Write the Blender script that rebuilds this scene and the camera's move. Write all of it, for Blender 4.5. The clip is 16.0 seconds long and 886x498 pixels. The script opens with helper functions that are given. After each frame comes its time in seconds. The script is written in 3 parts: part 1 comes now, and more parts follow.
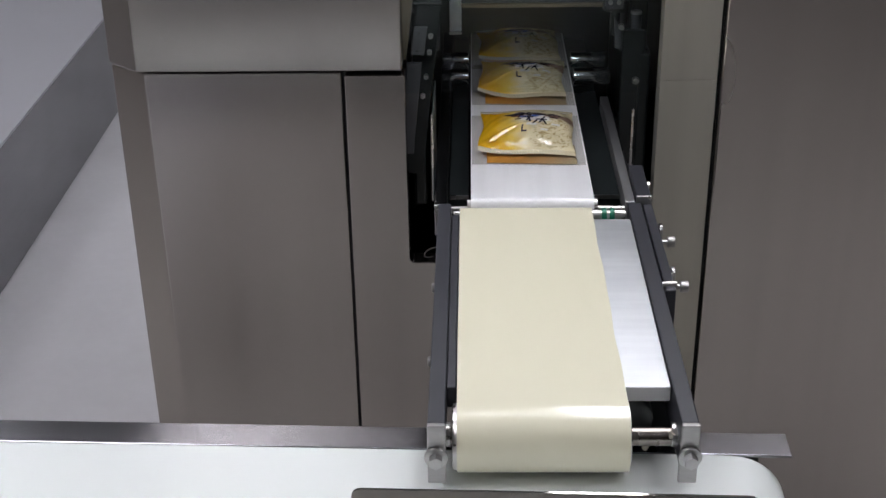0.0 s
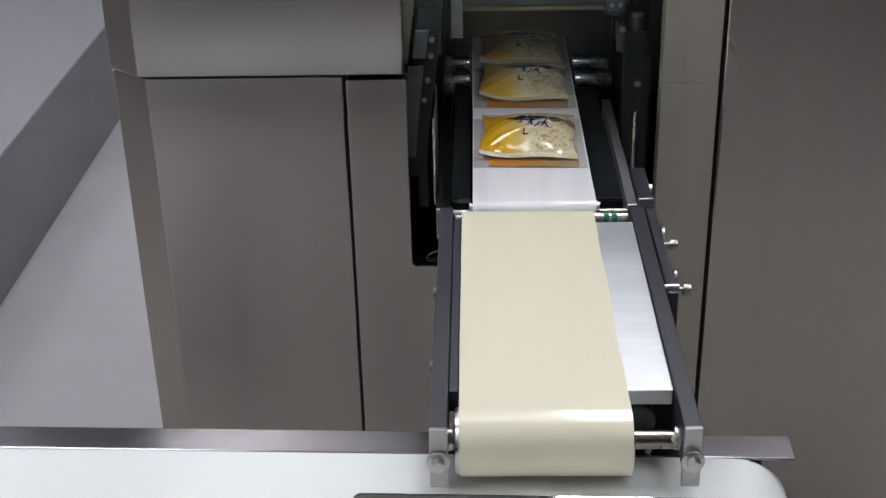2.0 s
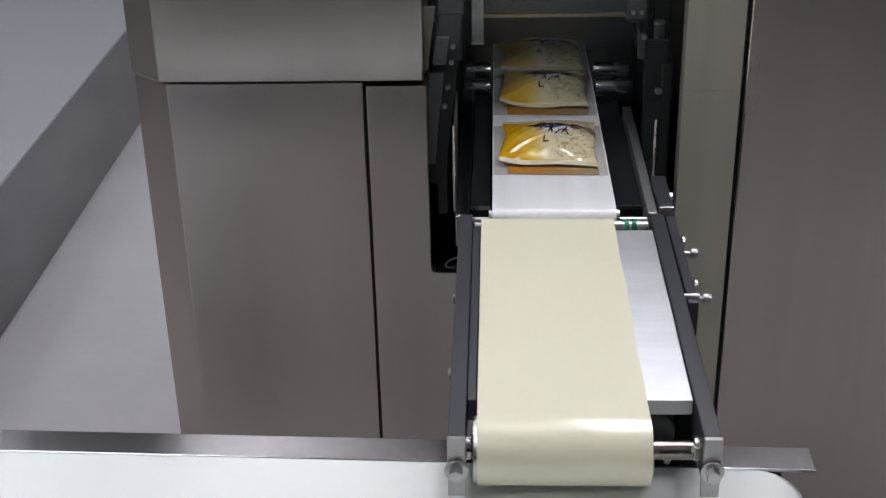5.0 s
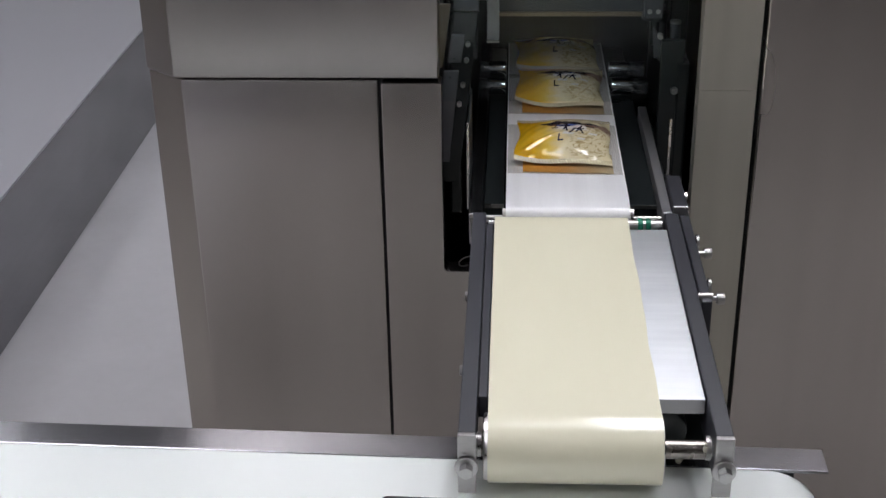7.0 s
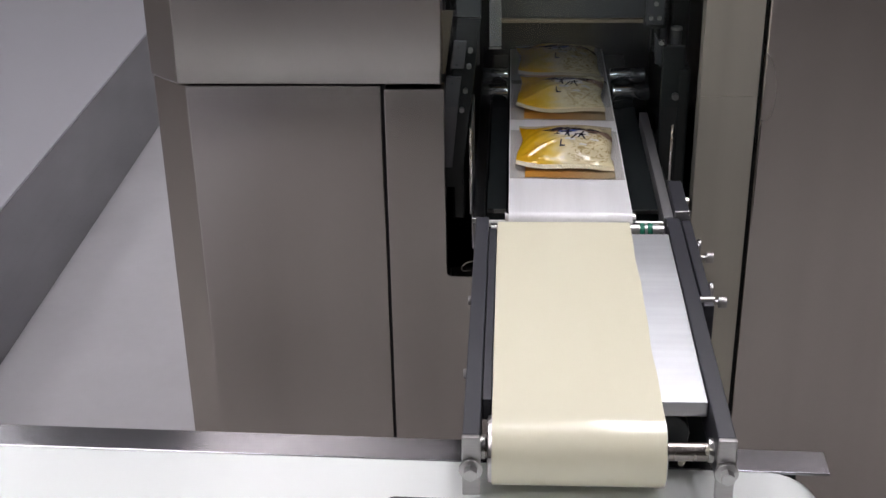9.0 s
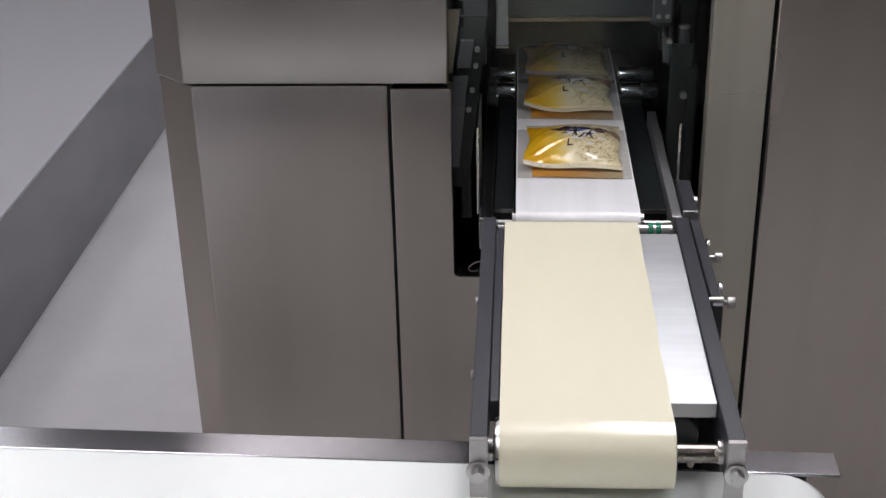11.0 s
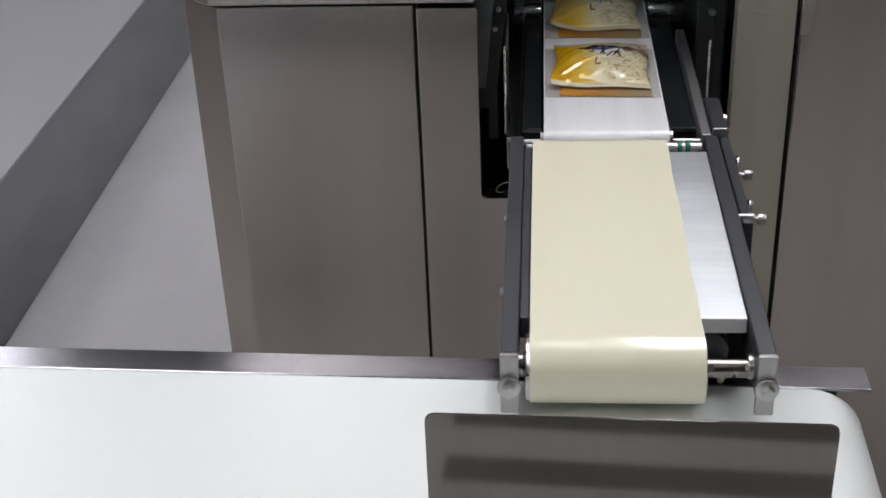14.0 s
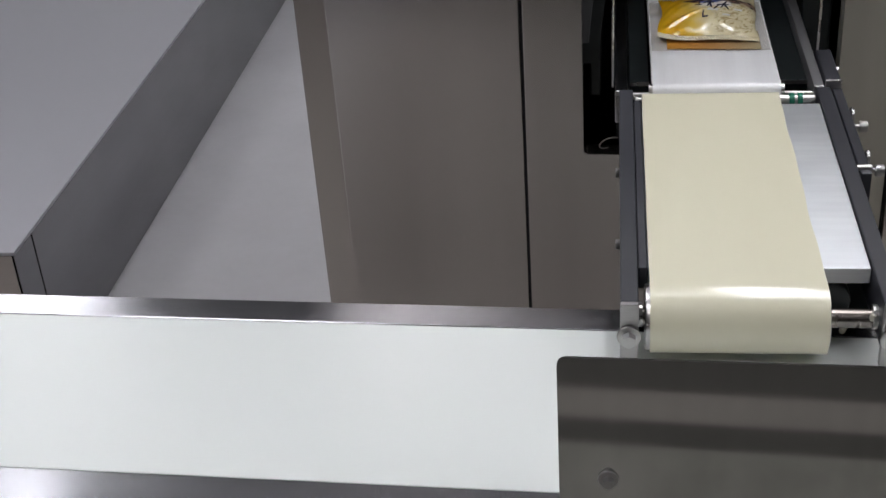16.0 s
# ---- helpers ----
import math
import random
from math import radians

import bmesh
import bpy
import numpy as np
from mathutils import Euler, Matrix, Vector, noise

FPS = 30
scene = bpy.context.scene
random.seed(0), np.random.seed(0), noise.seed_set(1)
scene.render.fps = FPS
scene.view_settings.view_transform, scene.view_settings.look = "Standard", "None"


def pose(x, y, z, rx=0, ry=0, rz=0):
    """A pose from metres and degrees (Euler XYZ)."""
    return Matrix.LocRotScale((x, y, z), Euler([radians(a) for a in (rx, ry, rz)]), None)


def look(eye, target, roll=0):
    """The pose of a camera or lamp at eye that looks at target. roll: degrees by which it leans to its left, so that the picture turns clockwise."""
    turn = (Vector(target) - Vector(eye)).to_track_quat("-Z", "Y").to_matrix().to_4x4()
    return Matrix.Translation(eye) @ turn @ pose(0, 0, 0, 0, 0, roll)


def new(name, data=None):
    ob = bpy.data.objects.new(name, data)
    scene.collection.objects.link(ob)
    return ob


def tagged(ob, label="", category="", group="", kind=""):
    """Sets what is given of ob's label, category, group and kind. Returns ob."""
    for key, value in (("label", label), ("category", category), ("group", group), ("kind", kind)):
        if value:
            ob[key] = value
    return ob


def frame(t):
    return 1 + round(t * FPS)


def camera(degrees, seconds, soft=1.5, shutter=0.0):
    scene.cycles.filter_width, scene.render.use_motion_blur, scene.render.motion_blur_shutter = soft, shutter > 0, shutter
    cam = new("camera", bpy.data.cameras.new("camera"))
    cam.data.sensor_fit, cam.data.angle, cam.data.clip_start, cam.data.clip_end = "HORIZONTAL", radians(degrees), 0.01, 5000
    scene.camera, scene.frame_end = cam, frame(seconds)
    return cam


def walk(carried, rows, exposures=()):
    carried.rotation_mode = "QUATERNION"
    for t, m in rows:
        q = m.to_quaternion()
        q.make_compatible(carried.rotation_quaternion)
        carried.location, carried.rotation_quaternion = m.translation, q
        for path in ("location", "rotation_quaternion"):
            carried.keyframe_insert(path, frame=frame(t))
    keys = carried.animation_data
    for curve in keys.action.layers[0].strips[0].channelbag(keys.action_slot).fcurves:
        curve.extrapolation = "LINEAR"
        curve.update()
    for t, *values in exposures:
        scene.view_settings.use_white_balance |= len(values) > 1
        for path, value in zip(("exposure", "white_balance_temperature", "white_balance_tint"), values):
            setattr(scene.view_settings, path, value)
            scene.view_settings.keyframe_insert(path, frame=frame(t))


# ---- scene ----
cam = camera(36.9, 16.0, shutter=0.3)
PATH = [
    (0, (-0.077, -0.959, 1.595), (-0.123, 0.819, 0.68), -0.9),
    (0.5, (-0.076, -0.957, 1.592), (-0.123, 0.821, 0.678), -1.0),
    (1, (-0.076, -0.955, 1.594), (-0.126, 0.822, 0.677), -1.0),
    (1.5, (-0.074, -0.957, 1.593), (-0.125, 0.822, 0.681), -1.2),
    (2, (-0.074, -0.957, 1.595), (-0.127, 0.823, 0.684), -1.3),
    (2.5, (-0.073, -0.956, 1.595), (-0.125, 0.824, 0.684), -1.3),
    (3, (-0.076, -0.956, 1.597), (-0.137, 0.824, 0.687), -1.4),
    (3.5, (-0.074, -0.955, 1.595), (-0.14, 0.826, 0.687), -1.5),
    (4, (-0.077, -0.954, 1.596), (-0.141, 0.827, 0.689), -1.4),
    (6.5, (-0.072, -0.952, 1.591), (-0.179, 0.831, 0.692), -1.1),
    (7, (-0.073, -0.952, 1.588), (-0.176, 0.831, 0.689), -1.0),
    (7.5, (-0.073, -0.95, 1.587), (-0.18, 0.831, 0.685), -1.1),
    (8, (-0.072, -0.956, 1.589), (-0.178, 0.831, 0.697), -1.2),
    (8.5, (-0.074, -0.959, 1.59), (-0.178, 0.829, 0.7), -1.4),
    (9, (-0.077, -0.962, 1.589), (-0.179, 0.827, 0.7), -1.0),
    (11.5, (-0.076, -0.953, 1.585), (-0.194, 0.834, 0.695), -1.4),
    (12, (-0.077, -0.959, 1.584), (-0.203, 0.82, 0.68), -1.4),
    (12.5, (-0.075, -0.959, 1.585), (-0.208, 0.817, 0.674), -1.6),
    (13, (-0.076, -0.957, 1.585), (-0.204, 0.82, 0.677), -1.5),
    (13.5, (-0.075, -0.959, 1.579), (-0.204, 0.802, 0.639), -1.8),
    (14, (-0.081, -0.958, 1.576), (-0.231, 0.778, 0.594), -2.4),
    (14.5, (-0.101, -0.952, 1.562), (-0.302, 0.769, 0.563), -2.2),
    (15, (-0.102, -0.956, 1.559), (-0.343, 0.761, 0.562), -2.6),
    (15.5, (-0.116, -0.953, 1.547), (-0.382, 0.742, 0.519), -3.6),
    (16, (-0.124, -0.972, 1.563), (-0.379, 0.732, 0.547), -4.2),
]
EXPOSURES = [(0.0, 0.02, 6450, 12), (8.5, 0.03, 6470, 12), (9.0, 0.14, 6650, 15.5), (11.5, 0.20, 6620, 14), (13.0, 0.24, 6650, 14.5), (13.5, 0.26, 6600, 13.5),
             (14.0, 0.03, 6570, 11), (14.5, -0.12, 6500, 10), (16.0, -0.19, 6550, 10.5)]
walk(cam, [(t, look(eye, target, roll)) for t, eye, target, roll in PATH], EXPOSURES)
LAMP_POWER = 14.6

# ---- world and light ----
world = bpy.data.worlds.new("world")
scene.world = world
world.use_nodes = True
world.node_tree.nodes["Background"].inputs[0].default_value = (0.8, 0.85, 0.9, 1)
world.node_tree.nodes["Background"].inputs[1].default_value = 0.2


# ---- materials ----
def base_material(name):
    m = bpy.data.materials.new(name)
    m.use_nodes = True
    nt = m.node_tree
    return m, nt, nt.nodes["Principled BSDF"]


def node(nt, kind, **values):
    n = nt.nodes.new(kind)
    for key, value in values.items():
        n.inputs[key].default_value = value
    return n


def coords(nt, scale):
    tc = nt.nodes.new("ShaderNodeTexCoord")
    mp = node(nt, "ShaderNodeMapping", Scale=scale)
    nt.links.new(tc.outputs["Object"], mp.inputs["Vector"])
    return mp.outputs["Vector"]


def ramp(nt, source, a, b, p=0.3, q=0.7):
    r = nt.nodes.new("ShaderNodeValToRGB")
    r.color_ramp.elements[0].position, r.color_ramp.elements[1].position = p, q
    r.color_ramp.elements[0].color, r.color_ramp.elements[1].color = (*a, 1), (*b, 1)
    nt.links.new(source, r.inputs["Fac"])
    return r.outputs["Color"]


def metal(name, dark, light, rough, grain=(260, 260, 2), broad=(7, 7, 0.7), share=0.2, bump=0.02, spread=0.12, metallic=1.0):
    """Brushed metal: fine grain drawn out along one axis, broad cloudy bands, uneven gloss."""
    m, nt, b = base_material(name)
    fine = node(nt, "ShaderNodeTexNoise", Scale=1.0, Detail=1.0, Roughness=0.5)
    nt.links.new(coords(nt, grain), fine.inputs["Vector"])
    stain = node(nt, "ShaderNodeTexNoise", Scale=1.0, Detail=2.0, Roughness=0.5)
    nt.links.new(coords(nt, broad), stain.inputs["Vector"])
    mix = nt.nodes.new("ShaderNodeMix")
    mix.data_type = "FLOAT"
    mix.inputs[0].default_value = share
    nt.links.new(stain.outputs["Fac"], mix.inputs[2])
    nt.links.new(fine.outputs["Fac"], mix.inputs[3])
    nt.links.new(ramp(nt, mix.outputs[0], dark, light, 0.2, 0.8), b.inputs["Base Color"])
    mr = node(nt, "ShaderNodeMapRange", **{"From Min": 0.1, "From Max": 0.9, "To Min": rough - spread / 2, "To Max": rough + spread / 2})
    nt.links.new(stain.outputs["Fac"], mr.inputs["Value"])
    nt.links.new(mr.outputs["Result"], b.inputs["Roughness"])
    if bump > 0.025:
        bp = node(nt, "ShaderNodeBump", Strength=bump, Distance=0.0002)
        nt.links.new(fine.outputs["Fac"], bp.inputs["Height"])
        nt.links.new(bp.outputs["Normal"], b.inputs["Normal"])
    b.inputs["Metallic"].default_value = metallic
    return m


def coated(name, dark, light, rough, scale=25.0, stretch=(1, 1, 1), bump=0.05, coat=0.0, spec=0.5, shine=1.5):
    """Paint, plastic, rubber: two scales of unevenness."""
    m, nt, b = base_material(name)
    big = node(nt, "ShaderNodeTexNoise", Scale=scale * 0.15, Detail=2.0, Roughness=0.5)
    small = node(nt, "ShaderNodeTexNoise", Scale=scale * 2, Detail=1.0)
    v = coords(nt, stretch)
    nt.links.new(v, big.inputs["Vector"])
    nt.links.new(v, small.inputs["Vector"])
    mix = nt.nodes.new("ShaderNodeMix")
    mix.data_type = "FLOAT"
    mix.inputs[0].default_value = 0.15
    nt.links.new(big.outputs["Fac"], mix.inputs[2])
    nt.links.new(small.outputs["Fac"], mix.inputs[3])
    nt.links.new(ramp(nt, mix.outputs[0], dark, light, 0.2, 0.8), b.inputs["Base Color"])
    mr = node(nt, "ShaderNodeMapRange", **{"From Min": 0.3, "From Max": 0.7, "To Min": rough - 0.03, "To Max": rough + 0.04})
    nt.links.new(mix.outputs[0], mr.inputs["Value"])
    nt.links.new(mr.outputs["Result"], b.inputs["Roughness"])
    if bump > 0.04:
        bp = node(nt, "ShaderNodeBump", Strength=bump, Distance=0.0002)
        nt.links.new(small.outputs["Fac"], bp.inputs["Height"])
        nt.links.new(bp.outputs["Normal"], b.inputs["Normal"])
    b.inputs["Coat Weight"].default_value = coat
    b.inputs["Coat Roughness"].default_value = 0.09
    b.inputs["Coat IOR"].default_value = shine
    b.inputs["Specular IOR Level"].default_value = spec
    return m


STEEL = metal("brushed_steel_panel", (0.495, 0.464, 0.449), (0.695, 0.656, 0.638), 0.24, (55, 55, 0.55), (6, 6, 1.1), 0.16, 0.0, 0.17)
STEEL_STRIP = metal("brushed_steel_strip", (0.64, 0.62, 0.55), (0.76, 0.735, 0.66), 0.52, (90, 90, 0.8), (20, 20, 3), 0.2, 0.0)
STEEL_SHEET = metal("steel_sheet", (0.46, 0.45, 0.43), (0.60, 0.585, 0.565), 0.045, (70, 70, 2), (9, 9, 3), 0.3, 0.0, 0.05)
STEEL_RAIL = metal("brushed_rail", (0.34, 0.34, 0.362), (0.45, 0.45, 0.472), 0.20, (5, 120, 120), (4, 20, 20), 0.2, 0.0)
ALU = metal("milled_aluminium", (0.66, 0.68, 0.71), (0.84, 0.86, 0.88), 0.46, (6, 160, 160), (10, 25, 25), 0.3, 0.0)
POLISHED = metal("polished_roller", (0.62, 0.64, 0.68), (0.76, 0.78, 0.82), 0.14, (20, 300, 300), (40, 40, 40), 0.3, 0.0, 0.06)
SATIN = metal("satin_bar", (0.48, 0.48, 0.49), (0.60, 0.60, 0.61), 0.42, (90, 4, 90), (20, 6, 20), 0.2, 0.0)
CHROME = metal("turned_steel", (0.46, 0.45, 0.44), (0.60, 0.59, 0.575), 0.28, (300, 20, 20), (40, 40, 40), 0.3, 0.02, 0.08)
# Bronze reflections on the shaft are put into this darker base colour.
SHAFT = metal("brown_shaft_steel", (0.20, 0.18, 0.165), (0.32, 0.29, 0.265), 0.26, (300, 20, 20), (60, 30, 30), 0.3, 0.0)
BOLT = metal("zinc_plating", (0.36, 0.355, 0.35), (0.50, 0.495, 0.49), 0.36, (60, 60, 60), (90, 90, 90), 0.3, 0.0)
END_STEEL = metal("end_plate_steel", (0.30, 0.29, 0.285), (0.40, 0.39, 0.385), 0.34, (90, 90, 700), (30, 30, 30), 0.3)
DARK = coated("dark_anodised", (0.030, 0.031, 0.038), (0.046, 0.047, 0.056), 0.38, 40.0)
BLACK = coated("black_machine_paint", (0.008, 0.011, 0.0115), (0.018, 0.022, 0.023), 0.3, 20.0)
LEVER = coated("grey_lever_paint", (0.11, 0.112, 0.12), (0.15, 0.152, 0.162), 0.4, 30.0)
GREY_JAW = coated("grey_plate", (0.055, 0.062, 0.068), (0.085, 0.092, 0.098), 0.35, 20.0)
BELT = coated("cream_belt", (0.685, 0.648, 0.47), (0.742, 0.708, 0.538), 0.58, 40.0, (1, 0.22, 1), 0.0, 0.85, 1.0, 1.6)
WHITE_BELT = coated("white_belt", (0.725, 0.755, 0.735), (0.755, 0.785, 0.765), 0.28, 8.0, (0.4, 1, 1), 0.0, 0.0, 0.95)
FEED_BELT = coated("pale_feed_belt", (0.74, 0.74, 0.75), (0.90, 0.90, 0.91), 0.34, 20.0, (12, 0.5, 1), 0.0, 0.5, 0.5, 1.5)
GREEN = coated("green_rubber", (0.004, 0.13, 0.075), (0.008, 0.19, 0.11), 0.4, 60.0)
FLOOR = coated("hall_floor", (0.46, 0.453, 0.472), (0.60, 0.59, 0.61), 0.5, 16.0, (1, 1, 1), 0.05)
WALL = coated("hall_wall", (0.40, 0.40, 0.40), (0.46, 0.46, 0.46), 0.7, 6.0)
DARK_WALL = coated("dark_hall_wall", (0.15, 0.139, 0.126), (0.21, 0.195, 0.178), 0.6, 6.0)
CEIL = coated("hall_ceiling", (0.4, 0.4, 0.4), (0.46, 0.46, 0.46), 0.8, 6.0)
DARK_MAT = coated("dark_reflected_mat", (0.080, 0.079, 0.074), (0.125, 0.122, 0.112), 0.6, 12.0)
GREY_MAT = coated("grey_reflected_mat", (0.20, 0.20, 0.18), (0.36, 0.355, 0.325), 0.6, 50.0)
MAT = coated("reflected_brown_carpet", (0.288, 0.271, 0.252), (0.348, 0.328, 0.306), 0.6, 30.0, (1, 1, 1), 0.3)
GREY_TOP = coated("grey_painted_top", (0.365, 0.365, 0.395), (0.40, 0.40, 0.43), 0.35, 5.0, (1, 1, 1), 0.02)
PLINTH = metal("plinth_steel", (0.19, 0.19, 0.197), (0.32, 0.32, 0.33), 0.12, (90, 3, 60), (2, 2, 3), 0.1)
CABLE = coated("pale_cable", (0.45, 0.42, 0.35), (0.55, 0.52, 0.44), 0.4, 40.0)
TAN = coated("tan_strip", (0.20, 0.16, 0.11), (0.27, 0.22, 0.15), 0.5, 40.0)


def lamp_material(strength, name="lamp_diffuser"):
    m, nt, b = base_material(name)
    b.inputs["Emission Color"].default_value = (0.945, 0.952, 1.0, 1)
    b.inputs["Emission Strength"].default_value = strength
    return m


LAMP = lamp_material(LAMP_POWER)
LAMP_DIM = lamp_material(LAMP_POWER * 0.3, "dim_lamp_diffuser")


def pane_material():
    """Clear acrylic: passes light straight on, with a faint sheen."""
    m, nt, b = base_material("clear_acrylic")
    clear, sheen, mx = nt.nodes.new("ShaderNodeBsdfTransparent"), nt.nodes.new("ShaderNodeBsdfGlossy"), nt.nodes.new("ShaderNodeMixShader")
    clear.inputs["Color"].default_value = (0.93, 0.96, 0.96, 1)
    sheen.inputs["Roughness"].default_value = 0.12
    mx.inputs[0].default_value = 0.018
    nt.links.new(clear.outputs[0], mx.inputs[1])
    nt.links.new(sheen.outputs[0], mx.inputs[2])
    nt.links.new(mx.outputs[0], nt.nodes["Material Output"].inputs["Surface"])
    return m


ACRYLIC = pane_material()


def clear_film_material():
    """Thin clear wrapping film: mostly see-through, slightly grey, glossy."""
    m, nt, b = base_material("clear_wrapping_film")
    clear, mx = nt.nodes.new("ShaderNodeBsdfTransparent"), nt.nodes.new("ShaderNodeMixShader")
    clear.inputs["Color"].default_value = (0.84, 0.83, 0.81, 1)
    wrinkle = node(nt, "ShaderNodeTexNoise", Scale=1.0, Detail=2.0)
    nt.links.new(coords(nt, (60, 25, 60)), wrinkle.inputs["Vector"])
    bp = node(nt, "ShaderNodeBump", Strength=0.4, Distance=0.002)
    nt.links.new(wrinkle.outputs["Fac"], bp.inputs["Height"])
    nt.links.new(bp.outputs["Normal"], b.inputs["Normal"])
    b.inputs["Base Color"].default_value = (0.62, 0.60, 0.56, 1)
    b.inputs["Roughness"].default_value = 0.12
    mx.inputs[0].default_value = 0.25
    nt.links.new(clear.outputs[0], mx.inputs[1])
    nt.links.new(b.outputs[0], mx.inputs[2])
    nt.links.new(mx.outputs[0], nt.nodes["Material Output"].inputs["Surface"])
    return m


CLEAR_FILM = clear_film_material()


# ---- building ----
def thing(name, at, label, category, group="", kind=""):
    ob = new(name)
    ob.empty_display_size = 0.02
    ob.location = at
    return tagged(ob, label, category, group, kind)


def part(name, bm, material, parent=None, label="", smooth=False):
    """One mesh object, modelled in world coordinates, under a thing or a part."""
    me = bpy.data.meshes.new(name)
    bmesh.ops.recalc_face_normals(bm, faces=bm.faces)
    bm.to_mesh(me)
    bm.free()
    me.materials.append(material)
    if smooth:
        for p in me.polygons:
            p.use_smooth = True
        me.set_sharp_from_angle(angle=radians(35))
    ob = new(name, me)
    if parent is not None:
        ob.parent = parent
        base = Matrix.Translation(parent.location)
        if parent.parent is not None:
            base = Matrix.Identity(4)
        ob.matrix_parent_inverse = base.inverted()
    if label:
        tagged(ob, label)
    return ob


def box(x0, x1, y0, y1, z0, z1, bevel=0.0, into=None, seg=2, turn=None):
    bm = into if into is not None else bmesh.new()
    m = Matrix.LocRotScale(((x0 + x1) / 2, (y0 + y1) / 2, (z0 + z1) / 2), None, (x1 - x0, y1 - y0, z1 - z0))
    made = bmesh.ops.create_cube(bm, size=1.0, matrix=m)
    verts = made["verts"]
    if bevel > 0:
        edges = list({e for v in verts for e in v.link_edges})
        out = bmesh.ops.bevel(bm, geom=edges, offset=bevel, segments=seg, affect="EDGES", profile=0.5)
        verts = list({v for f in out["faces"] for v in f.verts} | {v for v in verts if v.is_valid})
    if turn is not None:
        bmesh.ops.transform(bm, matrix=turn, verts=verts)
    return bm


def rod(a, b, r, into=None, n=20, bevel=0.0):
    bm = into if into is not None else bmesh.new()
    a, b = Vector(a), Vector(b)
    d = b - a
    m = Matrix.Translation((a + b) / 2) @ d.to_track_quat("Z", "Y").to_matrix().to_4x4()
    made = bmesh.ops.create_cone(bm, cap_ends=True, segments=n, radius1=r, radius2=r, depth=d.length, matrix=m)
    if bevel > 0:
        edges = [e for e in {e for v in made["verts"] for e in v.link_edges} if len(e.link_faces) == 2 and max(len(f.verts) for f in e.link_faces) > 4]
        bmesh.ops.bevel(bm, geom=edges, offset=bevel, segments=2, affect="EDGES", profile=0.5)
    return bm


def prism(outline, z0, z1, bevel=0.0, lean=0.0):
    """A prism over an outline of (x, y), its top set back by lean."""
    bm = bmesh.new()
    f = bm.faces.new([bm.verts.new((x, y, z0)) for x, y in outline])
    top = bmesh.ops.extrude_face_region(bm, geom=[f])
    bmesh.ops.translate(bm, vec=(0, lean, z1 - z0), verts=[v for v in top["geom"] if isinstance(v, bmesh.types.BMVert)])
    if bevel > 0:
        bmesh.ops.bevel(bm, geom=list(bm.edges), offset=bevel, segments=2, affect="EDGES", profile=0.5)
    return bm


def plate(outline, y0, y1, bevel=0.0008):
    """A flat plate standing across y, over an outline of (x, z)."""
    bm = bmesh.new()
    f = bm.faces.new([bm.verts.new((x, y0, z)) for x, z in outline])
    out = bmesh.ops.extrude_face_region(bm, geom=[f])
    bmesh.ops.translate(bm, vec=(0, y1 - y0, 0), verts=[v for v in out["geom"] if isinstance(v, bmesh.types.BMVert)])
    bmesh.ops.bevel(bm, geom=list(bm.edges), offset=bevel, segments=2, affect="EDGES", profile=0.5)
    return bm


def loop_belt(x0, x1, ends, thick, steps=40, wave=0.0):
    """A closed belt round two rollers: ends = ((y, z, r) near, (y, z, r) far), r to the outer side."""
    (ya, za, ra), (yb, zb, rb) = ends
    line = []
    top = [(ya + (yb - ya) * i / steps, za + ra + (zb + rb - za - ra) * i / steps) for i in range(steps + 1)]
    line += [(y, z, 0, 1) for y, z in reversed(top)]
    for i in range(1, 16):
        a = math.pi / 2 + math.pi * i / 16
        line.append((ya + ra * math.cos(a), za + ra * math.sin(a), math.cos(a), math.sin(a)))
    for i in range(9):
        line.append((ya + (yb - ya) * i / 8, za - ra + (zb - rb - za + ra) * i / 8, 0, -1))
    for i in range(1, 12):
        a = -math.pi / 2 + math.pi * i / 12
        line.append((yb + rb * math.cos(a), zb + rb * math.sin(a), math.cos(a), math.sin(a)))
    bm = bmesh.new()
    rings = []
    for k, (y, z, ny, nz) in enumerate(line):
        w = wave * (math.sin(y * 31) + 0.6 * math.sin(y * 67 + 1))
        xs = (x0 + 0.3 * w, x1 + w)
        rings.append([bm.verts.new((xs[0], y, z)), bm.verts.new((xs[1], y, z)),
                      bm.verts.new((xs[1], y - ny * thick, z - nz * thick)), bm.verts.new((xs[0], y - ny * thick, z - nz * thick))])
    for k in range(len(rings)):
        a, b = rings[k], rings[(k + 1) % len(rings)]
        for i in range(4):
            bm.faces.new((a[i], a[(i + 1) % 4], b[(i + 1) % 4], b[i]))
    return bm


def hex_bolt(parent, at, axis, r, name="bolt"):
    """A hexagon screw with a washer; axis points out of the surface."""
    at, axis = Vector(at), Vector(axis).normalized()
    bolt = part(name, rod(at + axis * r * 0.35, at + axis * r * 1.15, r * 0.62, n=6, bevel=r * 0.06), BOLT, parent, "zinc-plated hexagon screw")
    part("washer", rod(at, at + axis * r * 0.35, r, n=28, bevel=r * 0.08), BOLT, bolt, smooth=True)
    return bolt


def knob(parent, at, axis, r, length):
    at, axis = Vector(at), Vector(axis).normalized()
    k = part("clamp_screw", rod(at, at + axis * length, r, n=24, bevel=r * 0.2), CHROME, parent, "knurled bright steel clamping screw", smooth=True)
    part("stem", rod(at - axis * 0.012, at, r * 0.45, n=14), CHROME, k, smooth=True)


